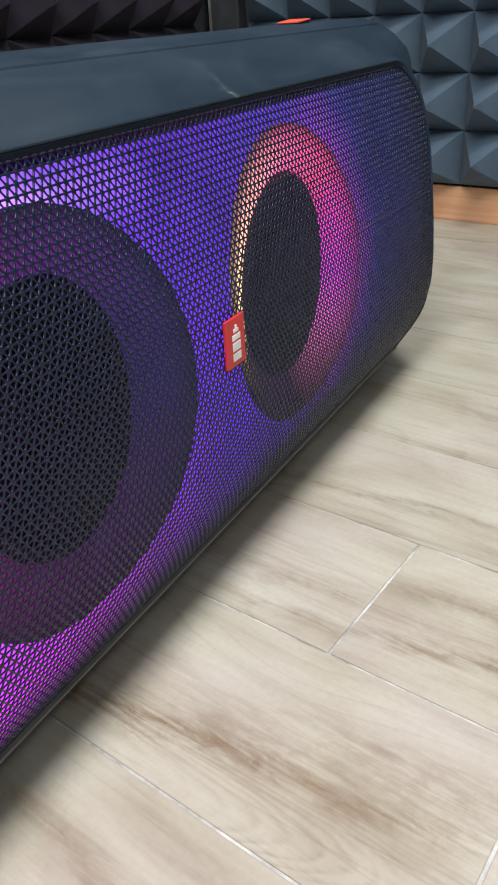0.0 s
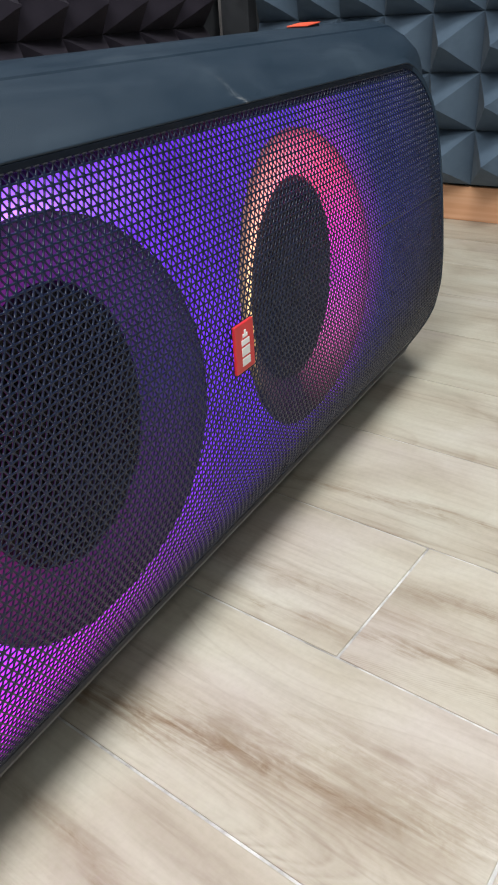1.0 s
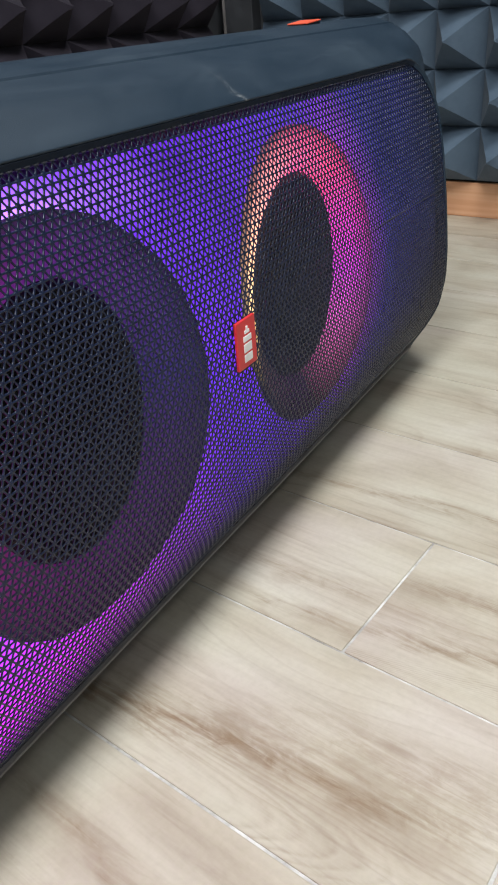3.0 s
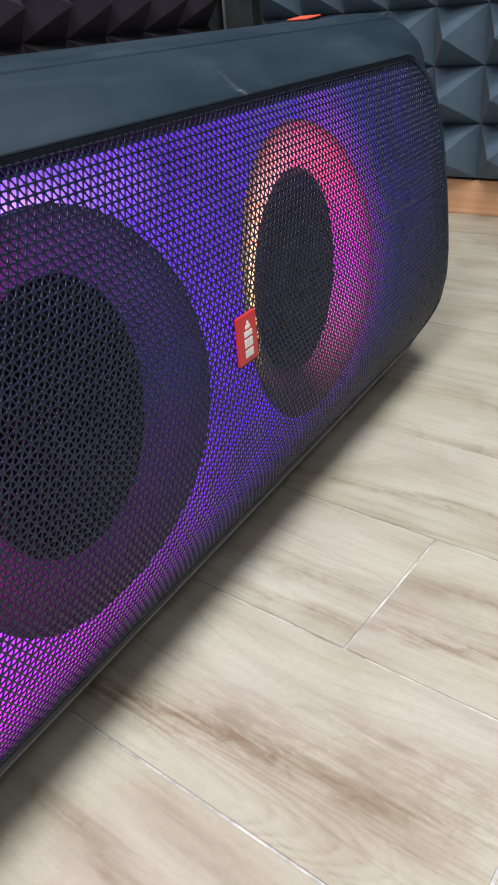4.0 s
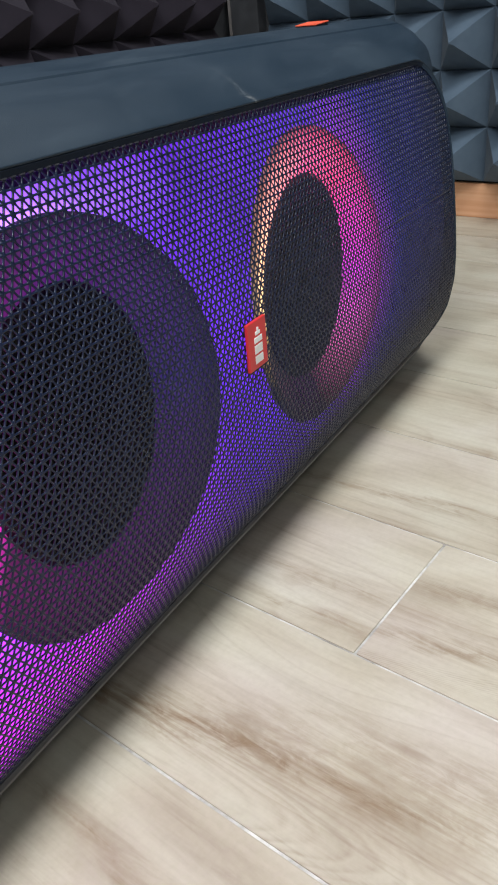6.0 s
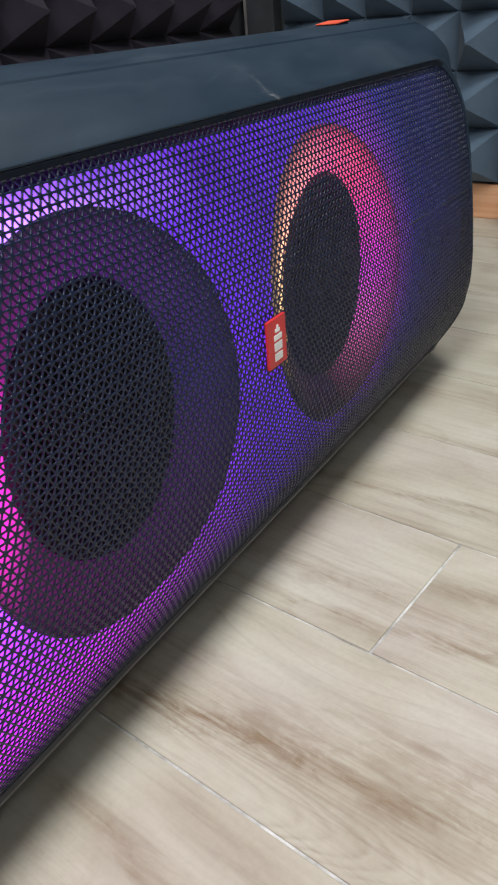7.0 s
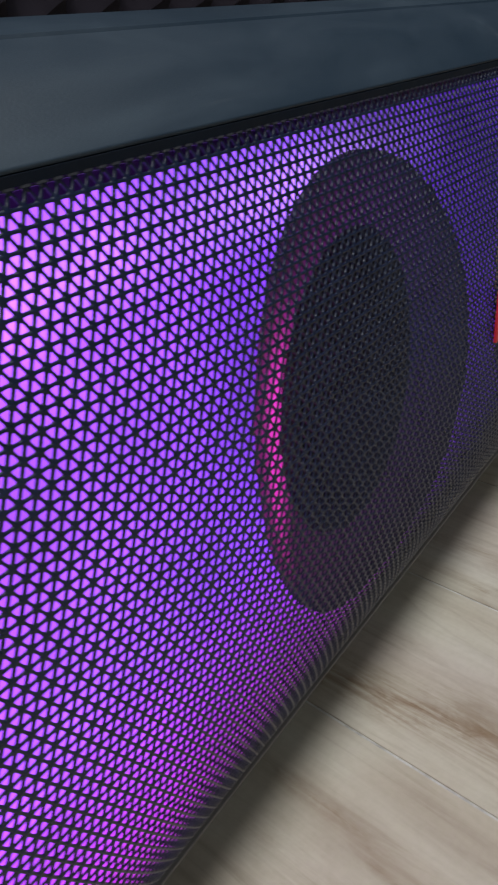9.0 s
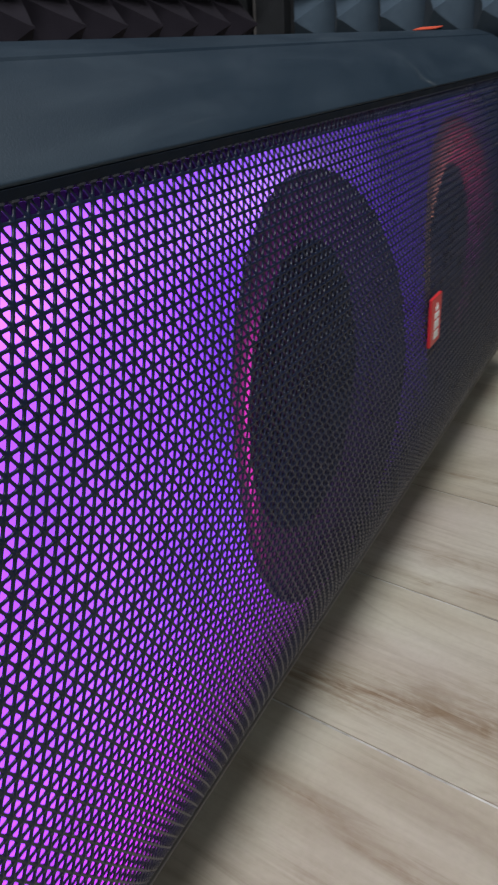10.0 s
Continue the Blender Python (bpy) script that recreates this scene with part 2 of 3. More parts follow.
def light_panel_material():
    """A diffuser lit from behind by rows of coloured diodes."""
    m, t, b = material("lit_diffuser", (0.05, 0.05, 0.06), 0.5)
    sep = t.nodes.new("ShaderNodeSeparateXYZ")
    c = t.nodes.new("ShaderNodeTexCoord")
    t.links.new(c.outputs["Object"], sep.inputs[0])
    x, z = sep.outputs[0], sep.outputs[2]
    wob = noise_tex(t, c.outputs["Object"], 7.0, 2, 0.5)
    along = math_node(t, "MULTIPLY_ADD", x, 1.02, 0.50)
    along = math_node(t, "ADD", along, math_node(t, "MULTIPLY_ADD", wob, 0.10, -0.05))
    col = ramp(t, along, [(0.02, (0.44, 0.05, 0.98)), (0.14, (0.36, 0.08, 1.0)), (0.27, (0.24, 0.05, 0.98)), (0.42, (0.17, 0.030, 0.90)), (0.55, (0.15, 0.024, 0.84)), (0.66, (0.12, 0.03, 0.72)), (0.82, (0.06, 0.05, 0.50)), (1.0, (0.05, 0.06, 0.30))])
    low = math_node(t, "MULTIPLY", ramp(t, z, [(0.07, (1, 1, 1)), (0.19, (0, 0, 0))]), ramp(t, along, [(0.34, (1, 1, 1)), (0.52, (0, 0, 0))]))
    col = mix(t, low, col, (0.58, 0.02, 0.80))
    # hot spots along the upper row of diodes
    hot = ramp(t, z, [(0.298, (0, 0, 0)), (0.316, (1, 1, 1)), (0.326, (1, 1, 1)), (0.334, (0.4, 0.4, 0.4))])
    hot = math_node(t, "MULTIPLY", hot, ramp(t, along, [(0.22, (0.3, 0.3, 0.3)), (0.36, (1, 1, 1)), (0.48, (0, 0, 0))]))
    col = mix(t, math_node(t, "MULTIPLY", hot, 0.5), col, (0.60, 0.33, 1.0))
    patch = noise_tex(t, c.outputs["Object"], 16.0, 2, 0.5)
    power = math_node(t, "MULTIPLY", ramp(t, patch, [(0.3, (0.55, 0.55, 0.55)), (0.7, (1, 1, 1))]), ramp(t, along, [(0.0, (0.82, 0.82, 0.82)), (0.22, (0.80, 0.80, 0.80)), (0.34, (0.44, 0.44, 0.44)), (0.42, (0.36, 0.36, 0.36)), (0.60, (0.38, 0.38, 0.38)), (0.72, (0.30, 0.30, 0.30)), (0.80, (0.25, 0.25, 0.25)), (0.88, (0.17, 0.17, 0.17)), (0.96, (0.08, 0.08, 0.08))]))
    power = math_node(t, "MULTIPLY", power, ramp(t, z, [(0.042, (0.25, 0.25, 0.25)), (0.060, (0.5, 0.5, 0.5)), (0.085, (1, 1, 1))]))
    power = math_node(t, "MULTIPLY", power, math_node(t, "MULTIPLY_ADD", hot, 1.2, 1.0))
    # the far ring's spill, painted into the diffuser's own emission beside it
    dx = math_node(t, "DIVIDE", math_node(t, "SUBTRACT", x, WOOFERS[1][0]), OUTER_X)
    dz = math_node(t, "DIVIDE", math_node(t, "SUBTRACT", z, WOOFERS[1][1]), OUTER_Z)
    rad = math_node(t, "SQRT", math_node(t, "ADD", math_node(t, "MULTIPLY", dx, dx), math_node(t, "MULTIPLY", dz, dz)))
    spill = math_node(t, "MULTIPLY", ramp(t, math_node(t, "MULTIPLY", rad, 0.5), [(0.46, GREY(1.0)), (0.55, GREY(0.5)), (0.72, GREY(0.0))]), ramp(t, dx, [(0.15, GREY(0.0)), (0.75, GREY(1.0))]))
    col = mix(t, math_node(t, "MULTIPLY", spill, 0.85), col, (0.60, 0.03, 0.55))
    power = math_node(t, "ADD", power, math_node(t, "MULTIPLY", spill, 0.30))
    t.links.new(col, b.inputs["Emission Color"])
    t.links.new(math_node(t, "MULTIPLY", power, 4.6), b.inputs["Emission Strength"])
    return m


def ring_material(name, cx, cz, stops, strength, powers):
    """A light ring round a woofer; the colour and the power run round it."""
    m, t, b = material(name, (0.06, 0.06, 0.065), 0.5)
    sep = t.nodes.new("ShaderNodeSeparateXYZ")
    c = t.nodes.new("ShaderNodeTexCoord")
    t.links.new(c.outputs["Object"], sep.inputs[0])
    dx = math_node(t, "SUBTRACT", sep.outputs[0], cx)
    dz = math_node(t, "SUBTRACT", sep.outputs[2], cz)
    # 0 straight below, then by way of the left side, the top (0.5) and the right side
    ang = math_node(t, "MULTIPLY_ADD", math_node(t, "ARCTAN2", dx, dz), 1 / (2 * math.pi), 0.5)
    t.links.new(ramp(t, ang, stops), b.inputs["Emission Color"])
    rad = math_node(t, "SQRT", math_node(t, "ADD", math_node(t, "POWER", math_node(t, "DIVIDE", dx, OUTER_X), 2.0), math_node(t, "POWER", math_node(t, "DIVIDE", dz, OUTER_Z), 2.0)))
    edge = ramp(t, rad, [(0.62, GREY(0.75)), (0.80, GREY(1.0)), (0.92, GREY(0.65)), (1.0, GREY(0.14))])
    power = math_node(t, "MULTIPLY", ramp(t, ang, powers), edge)
    t.links.new(math_node(t, "MULTIPLY", power, strength), b.inputs["Emission Strength"])
    return m


M_TILE, M_GROUT, M_FOAM, M_SHELL = tile_material(), grout_material(), foam_material("grey_foam", (0.068, 0.102, 0.150), (0.102, 0.146, 0.205)), shell_material()
# darker copy of the grey foam: the wall's shade is in the colour
M_SHADED_FOAM = foam_material("shaded_foam", (0.019, 0.016, 0.025), (0.029, 0.025, 0.037))
M_SKIRT = skirting_material()
M_WALL = plain("wall_paint", (0.30, 0.305, 0.315), 0.8)
M_CEIL = plain("ceiling_paint", (0.72, 0.72, 0.71), 0.85)
M_STRIP = plain("dark_board", (0.035, 0.038, 0.046), 0.7)
M_SEAM = plain("pale_sealant", (0.17, 0.16, 0.165), 0.7)
M_GRILLE = plain("grille_steel", (0.0095, 0.0155, 0.040), 0.30, 0.0, 0.2, 60, 0.34)
M_BEZEL = plain("rubber_and_shade_black", (0.003, 0.009, 0.022), 0.75, 0.0, 0.15, 40, 0.25)
M_LIP = plain("lip_plastic", (0.085, 0.085, 0.09), 0.45)
# paler than the grille: the light its folds catch is in the colour
M_LIT_FOLD = plain("lit_fold_steel", (0.05, 0.054, 0.07), 0.4)
M_RED = plain("red_enamel", (0.62, 0.030, 0.036), 0.4, 0.0, 0.1)
M_WHITE = plain("white_print", (0.80, 0.80, 0.82), 0.5)
M_ORANGE = plain("orange_rubber", (0.85, 0.12, 0.06), 0.5)
M_CONE = plain("woofer_paper", (0.012, 0.012, 0.014), 0.75)
M_RUBBER = plain("woofer_surround", (0.010, 0.010, 0.011), 0.5)
M_PANEL = light_panel_material()
M_HOUSING = plain("lamp_housing", (0.7, 0.7, 0.7), 0.5)

# ---- helpers for meshes ----


def finish(bm, name, mat, smooth=False):
    bmesh.ops.recalc_face_normals(bm, faces=bm.faces)
    me = bpy.data.meshes.new(name)
    bm.to_mesh(me)
    bm.free()
    me.materials.append(mat)
    for poly in me.polygons:
        poly.use_smooth = smooth
    return me


def part(name, bm, mat, parent=None, label="", smooth=False):
    ob = new(name, finish(bm, name, mat, smooth) if isinstance(bm, bmesh.types.BMesh) else bm)
    ob.parent = parent
    if label:
        ob["label"] = label
    return ob


def box(bm, lo, hi, m=None, bevel=0.0):
    made = bmesh.ops.create_cube(bm, size=1)["verts"]
    for v in made:
        v.co = Vector([lo[k] + (v.co[k] + 0.5) * (hi[k] - lo[k]) for k in range(3)])
    if bevel:
        edges = {e for v in made for e in v.link_edges}
        out = bmesh.ops.bevel(bm, geom=list(edges), offset=bevel, segments=2, affect="EDGES", profile=0.6)
        made = list({v for f in out["faces"] for v in f.verts} | {v for v in made if v.is_valid})
    if m is not None:
        for v in made:
            v.co = m @ v.co
    return bm


def room_box(name, lo, hi, mat, bevel=0.0):
    bm = bmesh.new()
    box(bm, lo, hi, None, bevel)
    ob = part(name, bm, mat)
    ob.matrix_world = room_pose(0, 0, 0)
    return ob


# ---- the room ----
U0, V0 = -2.3, -2.3
floor = tagged(room_box("floor", (U0, V0, -0.05), (WALL_U + 0.2, WALL_V + 0.2, -0.0012), M_GROUT), "pale grout under wood-look porcelain floor tiles", "floor", kind="structure")
tagged(room_box("wall_east", (WALL_U, V0, 0), (WALL_U + 0.12, WALL_V + 0.12, CEIL), M_STRIP), "dark painted wall behind foam", "wall", kind="structure")
tagged(room_box("wall_north", (U0, WALL_V, 0), (WALL_U - 0.001, WALL_V + 0.12, CEIL), M_STRIP), "dark painted wall behind foam", "wall", kind="structure")
tagged(room_box("wall_west", (U0 - 0.12, V0, 0), (U0, WALL_V + 0.12, CEIL), M_WALL), "plain grey painted wall", "wall", kind="structure")
tagged(room_box("wall_south", (U0 - 0.12, V0 - 0.12, 0), (WALL_U + 0.12, V0, CEIL), M_WALL), "plain grey painted wall", "wall", kind="structure")
tagged(room_box("ceiling", (U0 - 0.12, V0 - 0.12, CEIL), (WALL_U + 0.12, WALL_V + 0.12, CEIL + 0.1), M_CEIL), "plain pale grey ceiling", "ceiling", kind="structure")
tagged(room_box("baseboard", (WALL_U - 0.012, V0, 0.0), (WALL_U - 0.0005, WALL_V - 0.06, 0.068), M_SKIRT, 0.002), "orange-brown wooden skirting board below the foam", "baseboard", kind="structure")
tagged(room_box("trim", (WALL_U - 0.03, 0.831, 0.07), (WALL_U - 0.0005, 0.905, CEIL - 0.3), M_STRIP, 0.002), "plain dark board in the room's corner", "trim", kind="structure")
tagged(room_box("trim", (WALL_U - 0.034, 0.9055, 0.07), (WALL_U - 0.0005, 0.909, CEIL - 0.3), M_SEAM), "thin pale sealant line beside the corner board", "trim", kind="structure")

# ---- acoustic foam ----
PITCH, DEEP = 0.101, 0.088


def slab_mesh(n, mat):
    bm = bmesh.new()
    box(bm, (0, -0.012, 0), (n * PITCH, 0, n * PITCH), None, 0.001)
    return finish(bm, "foam_slab", mat)


def pyramid_mesh(seed, mat):
    """One foam pyramid; local x along the wall, y out of it (negative), z up."""
    rng = random.Random(seed)
    bm = bmesh.new()
    tx, tz = rng.uniform(-0.005, 0.005), rng.uniform(-0.006, 0.002)
    rings = []
    for h, r in ((0.0, 0.5), (0.06, 0.478), (0.5, 0.25), (0.9, 0.048), (1.0, 0.013)):
        rings.append([bm.verts.new((sx * r * PITCH + tx * h * h + rng.uniform(-0.0007, 0.0007) * h, -0.012 - h * DEEP, sz * r * PITCH + tz * h * h + rng.uniform(-0.0007, 0.0007) * h)) for sx, sz in ((-1, -1), (1, -1), (1, 1), (-1, 1))])
    for a, b in zip(rings, rings[1:]):
        for k in range(4):
            bm.faces.new((a[k], a[(k + 1) % 4], b[(k + 1) % 4], b[k]))
    bm.faces.new(rings[-1])
    return finish(bm, "pyramid", mat)



def foam_wall(label, count, place, mat, rows=3):
    slab = slab_mesh(5, mat)
    pyramids = [pyramid_mesh(k, mat) for k in range(9)]
    rng = random.Random(count)
    for i in range(count):
        for j in range(rows):
            panel = new("acoustic_foam_panel", slab)
            panel.matrix_world = place(i, 0.0725 + j * 5 * PITCH)
            tagged(panel, label, "foam panel", "foam panels on the wall")
            for a in range(5):
                for b in range(5):
                    piece = new("pyramid", rng.choice(pyramids))
                    piece.parent = panel
                    piece.matrix_basis = pose((a + 0.5) * PITCH, 0, (b + 0.5) * PITCH)


SPAN = 5 * PITCH
foam_wall("dark grey pyramid acoustic foam panel above the skirting board", 4, lambda i, z: room_pose(WALL_U - 0.001, 0.813 - i * SPAN, z, 0, 0, -90), M_FOAM)
foam_wall("dark pyramid acoustic foam panel on the wall behind the loudspeaker, shade in its colour", 5, lambda i, z: room_pose(1.09 - (i + 1) * SPAN, WALL_V - 0.001, z), M_SHADED_FOAM)

# ---- the loudspeaker ----
speaker = tagged(new("loudspeaker"), "large dark slate loudspeaker on its side, glowing violet through its grille", "loudspeaker")

Z0, Z1, X0, X1 = 0.0430, 0.346, -0.50, 0.443     # the grille's outline
PUNCH = 0.00563                                  # from hole to hole


def front(z):
    """How far the bulging front lies back at the height z."""
    if z > 0.165:
        return 0.0273 * ((z - 0.165) / 0.181) ** 2
    return 0.0286 * ((0.165 - z) / 0.122) ** 2.7


def skew(x, z):
    """The end stands out further near the floor than at the top."""
    k = min(max((x - 0.2) / (X1 - 0.2), 0.0), 1.0)
    f = min(max((0.22 - z) / 0.16, 0.0), 1.0)
    return k * (-0.007 + 0.024 * f * f * (3 - 2 * f))


def outline(dt, db, dx, r_top=0.068, r_bot=0.042, n=14):
    """A rounded rectangle in x and z, wider by dt at the top, db at the bottom, dx at the ends."""
    x0, x1, z0, z1 = X0 - dx, X1 + dx, Z0 - db, Z1 + dt
    rt, rb = r_top - 0.5 * max(dt, dx), r_bot + 0.6 * max(db, dx)
    pts = []
    for cx, cz, r, a0 in ((x1 - rt, z1 - rt, rt, 90), (x1 - rb, z0 + rb, rb, 0), (x0 + rb, z0 + rb, rb, -90), (x0 + rt, z1 - rt, rt, -180)):
        for k in range(n + 1):
            a = radians(a0 - 90 * k / n)
            pts.append((cx + r * math.cos(a), cz + r * math.sin(a)))
    dense = []
    for (xa, za), (xb, zb) in zip(pts, pts[1:] + pts[:1]):
        d = math.hypot(xb - xa, zb - za)
        m = max(1, int(d / 0.03))
        dense += [(xa + (xb - xa) * k / m, za + (zb - za) * k / m) for k in range(m)]
    return [(x + skew(x, z), z) for x, z in dense]


def loft(loops, cap_first=False, cap_last=False):
    bm = bmesh.new()
    rows = [[bm.verts.new(c) for c in loop] for loop in loops]
    for a, b in zip(rows, rows[1:]):
        n = len(a)
        for k in range(n):
            bm.faces.new((a[k], a[(k + 1) % n], b[(k + 1) % n], b[k]))
    if cap_first:
        bm.faces.new(rows[0])
    if cap_last:
        bm.faces.new(rows[-1])
    return bm


def ring_loop(dt, db, dx, back, follow):
    return [(x, back + (front(min(max(z, Z0), Z1)) if follow else 0.0), z) for x, z in outline(dt, db, dx)]


def fit_loops(specs):
    """Loops with equal counts: sample every outline at the same fractions of its length."""
    out = []
    for dt, db, dx, back, follow in specs:
        pts = ring_loop(dt, db, dx, back, follow)
        seg = [math.dist(pts[k], pts[(k + 1) % len(pts)]) for k in range(len(pts))]
        total, count, loop, k, run = sum(seg), 220, [], 0, 0.0
        for i in range(count):
            s = total * i / count
            while run + seg[k] < s:
                run += seg[k]
                k += 1
            f = (s - run) / seg[k]
            a, b = pts[k], pts[(k + 1) % len(pts)]
            loop.append(tuple(a[q] + (b[q] - a[q]) * f for q in range(3)))
        out.append(loop)
    return out


shell = loft(fit_loops([(0.003, 0.003, 0.003, 0.030, True), (0.003, 0.003, 0.003, -0.001, True), (0.0045, 0.004, 0.0045, -0.0005, True), (0.009, 0.008, 0.009, 0.008, True),
                        (0.0168, 0.0125, 0.036, 0.041, False), (0.0258, 0.018, 0.044, 0.055, False), (0.0329, 0.0245, 0.0455, 0.0680, False), (0.0323, 0.0247, 0.0456, 0.0690, False),
                        (0.0341, 0.0255, 0.046, 0.0700, False), (0.0392, 0.032, 0.047, 0.086, False), (0.0395, 0.035, 0.0475, 0.112, False), (0.0335, 0.035, 0.048, 0.24, False), (0.0255, 0.035, 0.048, 0.365, False), (0.016, 0.030, 0.040, 0.392, False), (0.0, 0.018, 0.024, 0.400, False)]), cap_last=True)
# the crease along the shoulder stays crisp
shell.verts.ensure_lookup_table()
for row in (6, 7, 8):
    for k in range(220):
        edge = shell.edges.get((shell.verts[row * 220 + k], shell.verts[row * 220 + (k + 1) % 220]))
        if edge:
            edge.smooth = False
part("body", shell, M_SHELL, speaker, "scuffed slate-blue plastic shell", smooth=True)
# near-black rim: the recess's shade is in its colour; the end rim has none
bezel = loft(fit_loops([(0.0028, 0.0028, 0.0020, 0.012, True), (0.0026, 0.0028, 0.0020, -0.0014, True), (-0.0005, -0.0005, -0.0001, -0.0008, True), (-0.0005, -0.0005, -0.0005, 0.012, True)]))
end = bezel.copy()
for half, keep in ((bezel, False), (end, True)):
    bmesh.ops.delete(half, geom=[f for f in half.faces if (f.calc_center_median().x > X1 - 0.045) != keep], context="FACES")
part("bezel", bezel, M_BEZEL, speaker, "black rubber rim round the grille, recess shade in its colour", smooth=False)
part("end_rim", end, M_SHELL, speaker, "slate plastic rim at the grille's end", smooth=False)



def panel_gap(z):
    """The diffuser lies close behind the grille along its lower edge."""
    f = min(max((z - 0.042) / 0.065, 0.0), 1.0)
    return 0.0028 + (GAP - 0.0028) * f * f * (3 - 2 * f)


def light_panel():
    nx, nz = 380, 124
    verts, faces = [], []
    for j in range(nz + 1):
        z = Z0 + 0.004 + (Z1 - 0.0125 - Z0) * j / nz
        for i in range(nx + 1):
            verts.append((X0 + 0.006 + (X1 - X0 - 0.012) * i / nx, front(z) + panel_gap(z), z))
    for j in range(nz):
        for i in range(nx):
            a = j * (nx + 1) + i
            x, z = verts[a][0] + 0.0013, verts[a][2] + 0.0013
            if any(((x - cx) / (OUTER_X - 0.004)) ** 2 + ((z - cz) / (OUTER_Z - 0.004)) ** 2 < 1 for cx, cz in WOOFERS):
                continue
            # the panel keeps clear of the rounded corners
            ox, oz = max(0, x - (X1 - 0.07)), max(0, z - (Z1 - 0.07), (Z0 + 0.049) - z)
            if x > X1 - 0.07 and math.hypot(ox, oz) > 0.068:
                continue
            faces.append((a, a + 1, a + nx + 2, a + nx + 1))
    me = bpy.data.meshes.new("light_panel")
    me.from_pydata(verts, [], faces)
    me.materials.append(M_PANEL)
    me.polygons.foreach_set("use_smooth", [True] * len(faces))
    return me


part("light_panel", light_panel(), M_PANEL, speaker, "diffuser glowing violet and magenta")


def ellipse_loop(cx, cz, rx, rz, y, follow=False, n=96):
    out = []
    for k in range(n):
        a = 2 * math.pi * k / n
        z = cz + rz * math.sin(a)
        out.append((cx + rx * math.cos(a), y + (front(z) if follow else 0), z))
    return out


def woofer(cx, cz, ring_mat, ring_label):
    ring = loft([ellipse_loop(cx, cz, OUTER_X, OUTER_Z, GAP + 0.004, True), ellipse_loop(cx, cz, OUTER_X, OUTER_Z, GAP - 0.003, True),
                 ellipse_loop(cx, cz, OUTER_X - 0.004, OUTER_Z - 0.004, GAP - 0.003, True), ellipse_loop(cx, cz, (OUTER_X + INNER_X) / 2, (OUTER_Z + INNER_Z) / 2, 0.017 + 0.004),
                 ellipse_loop(cx, cz, INNER_X, INNER_Z, 0.031)])
    ring_ob = part("light_ring", ring, ring_mat, speaker, ring_label, smooth=True)
    s = INNER_X / INNER_Z
    prof = ((0.0825, 0.031), (0.080, 0.027), (0.075, 0.025), (0.070, 0.027), (0.067, 0.032))
    cone = part("woofer_cone", loft([ellipse_loop(cx, cz, r * s, r, y) for r, y in ((0.067, 0.032), (0.055, 0.044), (0.040, 0.056), (0.026, 0.064))]), M_CONE, speaker, "black woofer cone", smooth=True)
    part("surround", loft([ellipse_loop(cx, cz, r * s, r, y) for r, y in prof]), M_RUBBER, cone, "rubber surround", smooth=True)
    part("dust_cap", loft([ellipse_loop(cx, cz, r * s, r, y) for r, y in ((0.028, 0.064), (0.024, 0.057), (0.016, 0.052), (0.007, 0.050))], cap_last=True), M_CONE, cone, "domed dust cap", smooth=True)


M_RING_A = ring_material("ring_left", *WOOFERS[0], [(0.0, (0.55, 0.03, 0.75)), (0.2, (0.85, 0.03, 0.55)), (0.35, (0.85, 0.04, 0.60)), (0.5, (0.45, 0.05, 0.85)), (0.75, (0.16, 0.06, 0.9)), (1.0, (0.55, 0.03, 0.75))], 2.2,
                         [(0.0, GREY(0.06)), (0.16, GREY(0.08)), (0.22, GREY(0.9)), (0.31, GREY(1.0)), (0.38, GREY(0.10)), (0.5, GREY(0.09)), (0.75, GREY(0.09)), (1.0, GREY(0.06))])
M_RING_B = ring_material("ring_right", *WOOFERS[1], [(0.05, (0.35, 0.05, 0.5)), (0.18, (0.9, 0.62, 0.22)), (0.28, (0.95, 0.60, 0.28)), (0.40, (0.92, 0.30, 0.27)), (0.50, (0.90, 0.09, 0.26)), (0.60, (0.95, 0.05, 0.22)), (0.68, (0.80, 0.03, 0.45)), (0.78, (0.60, 0.03, 0.62)), (0.92, (0.70, 0.12, 0.42))], 2.9,
                         [(0.0, GREY(0.05)), (0.17, GREY(0.03)), (0.23, GREY(0.6)), (0.30, GREY(0.9)), (0.60, GREY(1.0)), (0.72, GREY(0.95)), (0.85, GREY(0.9)), (0.94, GREY(0.35)), (1.0, GREY(0.05))])
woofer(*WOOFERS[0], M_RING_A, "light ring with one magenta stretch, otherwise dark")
woofer(*WOOFERS[1], M_RING_B, "light ring glowing amber, pink and magenta")
# a dark inner chassis closes the box behind the drivers
bm = bmesh.new()
box(bm, (X0 + 0.01, 0.10, Z0 + 0.01), (X1 - 0.03, 0.12, Z1 - 0.01))
part("baffle", bm, M_CONE, speaker, "black inner baffle")


def inside(x, z, pad):
    x -= skew(x, z)
    x0, x1, z0, z1 = X0 + pad, X1 - pad, Z0 + pad, Z1 - pad
    if not (x0 < x < x1 and z0 < z < z1):
        return False
    for r, zc, up in ((0.068 - pad, z1 - (0.068 - pad), 1), (0.042 - pad, z0 + (0.042 - pad), -1)):
        for cx, side in ((x1 - r, 1), (x0 + r, -1)):
            if (x - cx) * side > 0 and (z - zc) * up > 0 and math.hypot(x - cx, z - zc) > r:
                return False
    return True


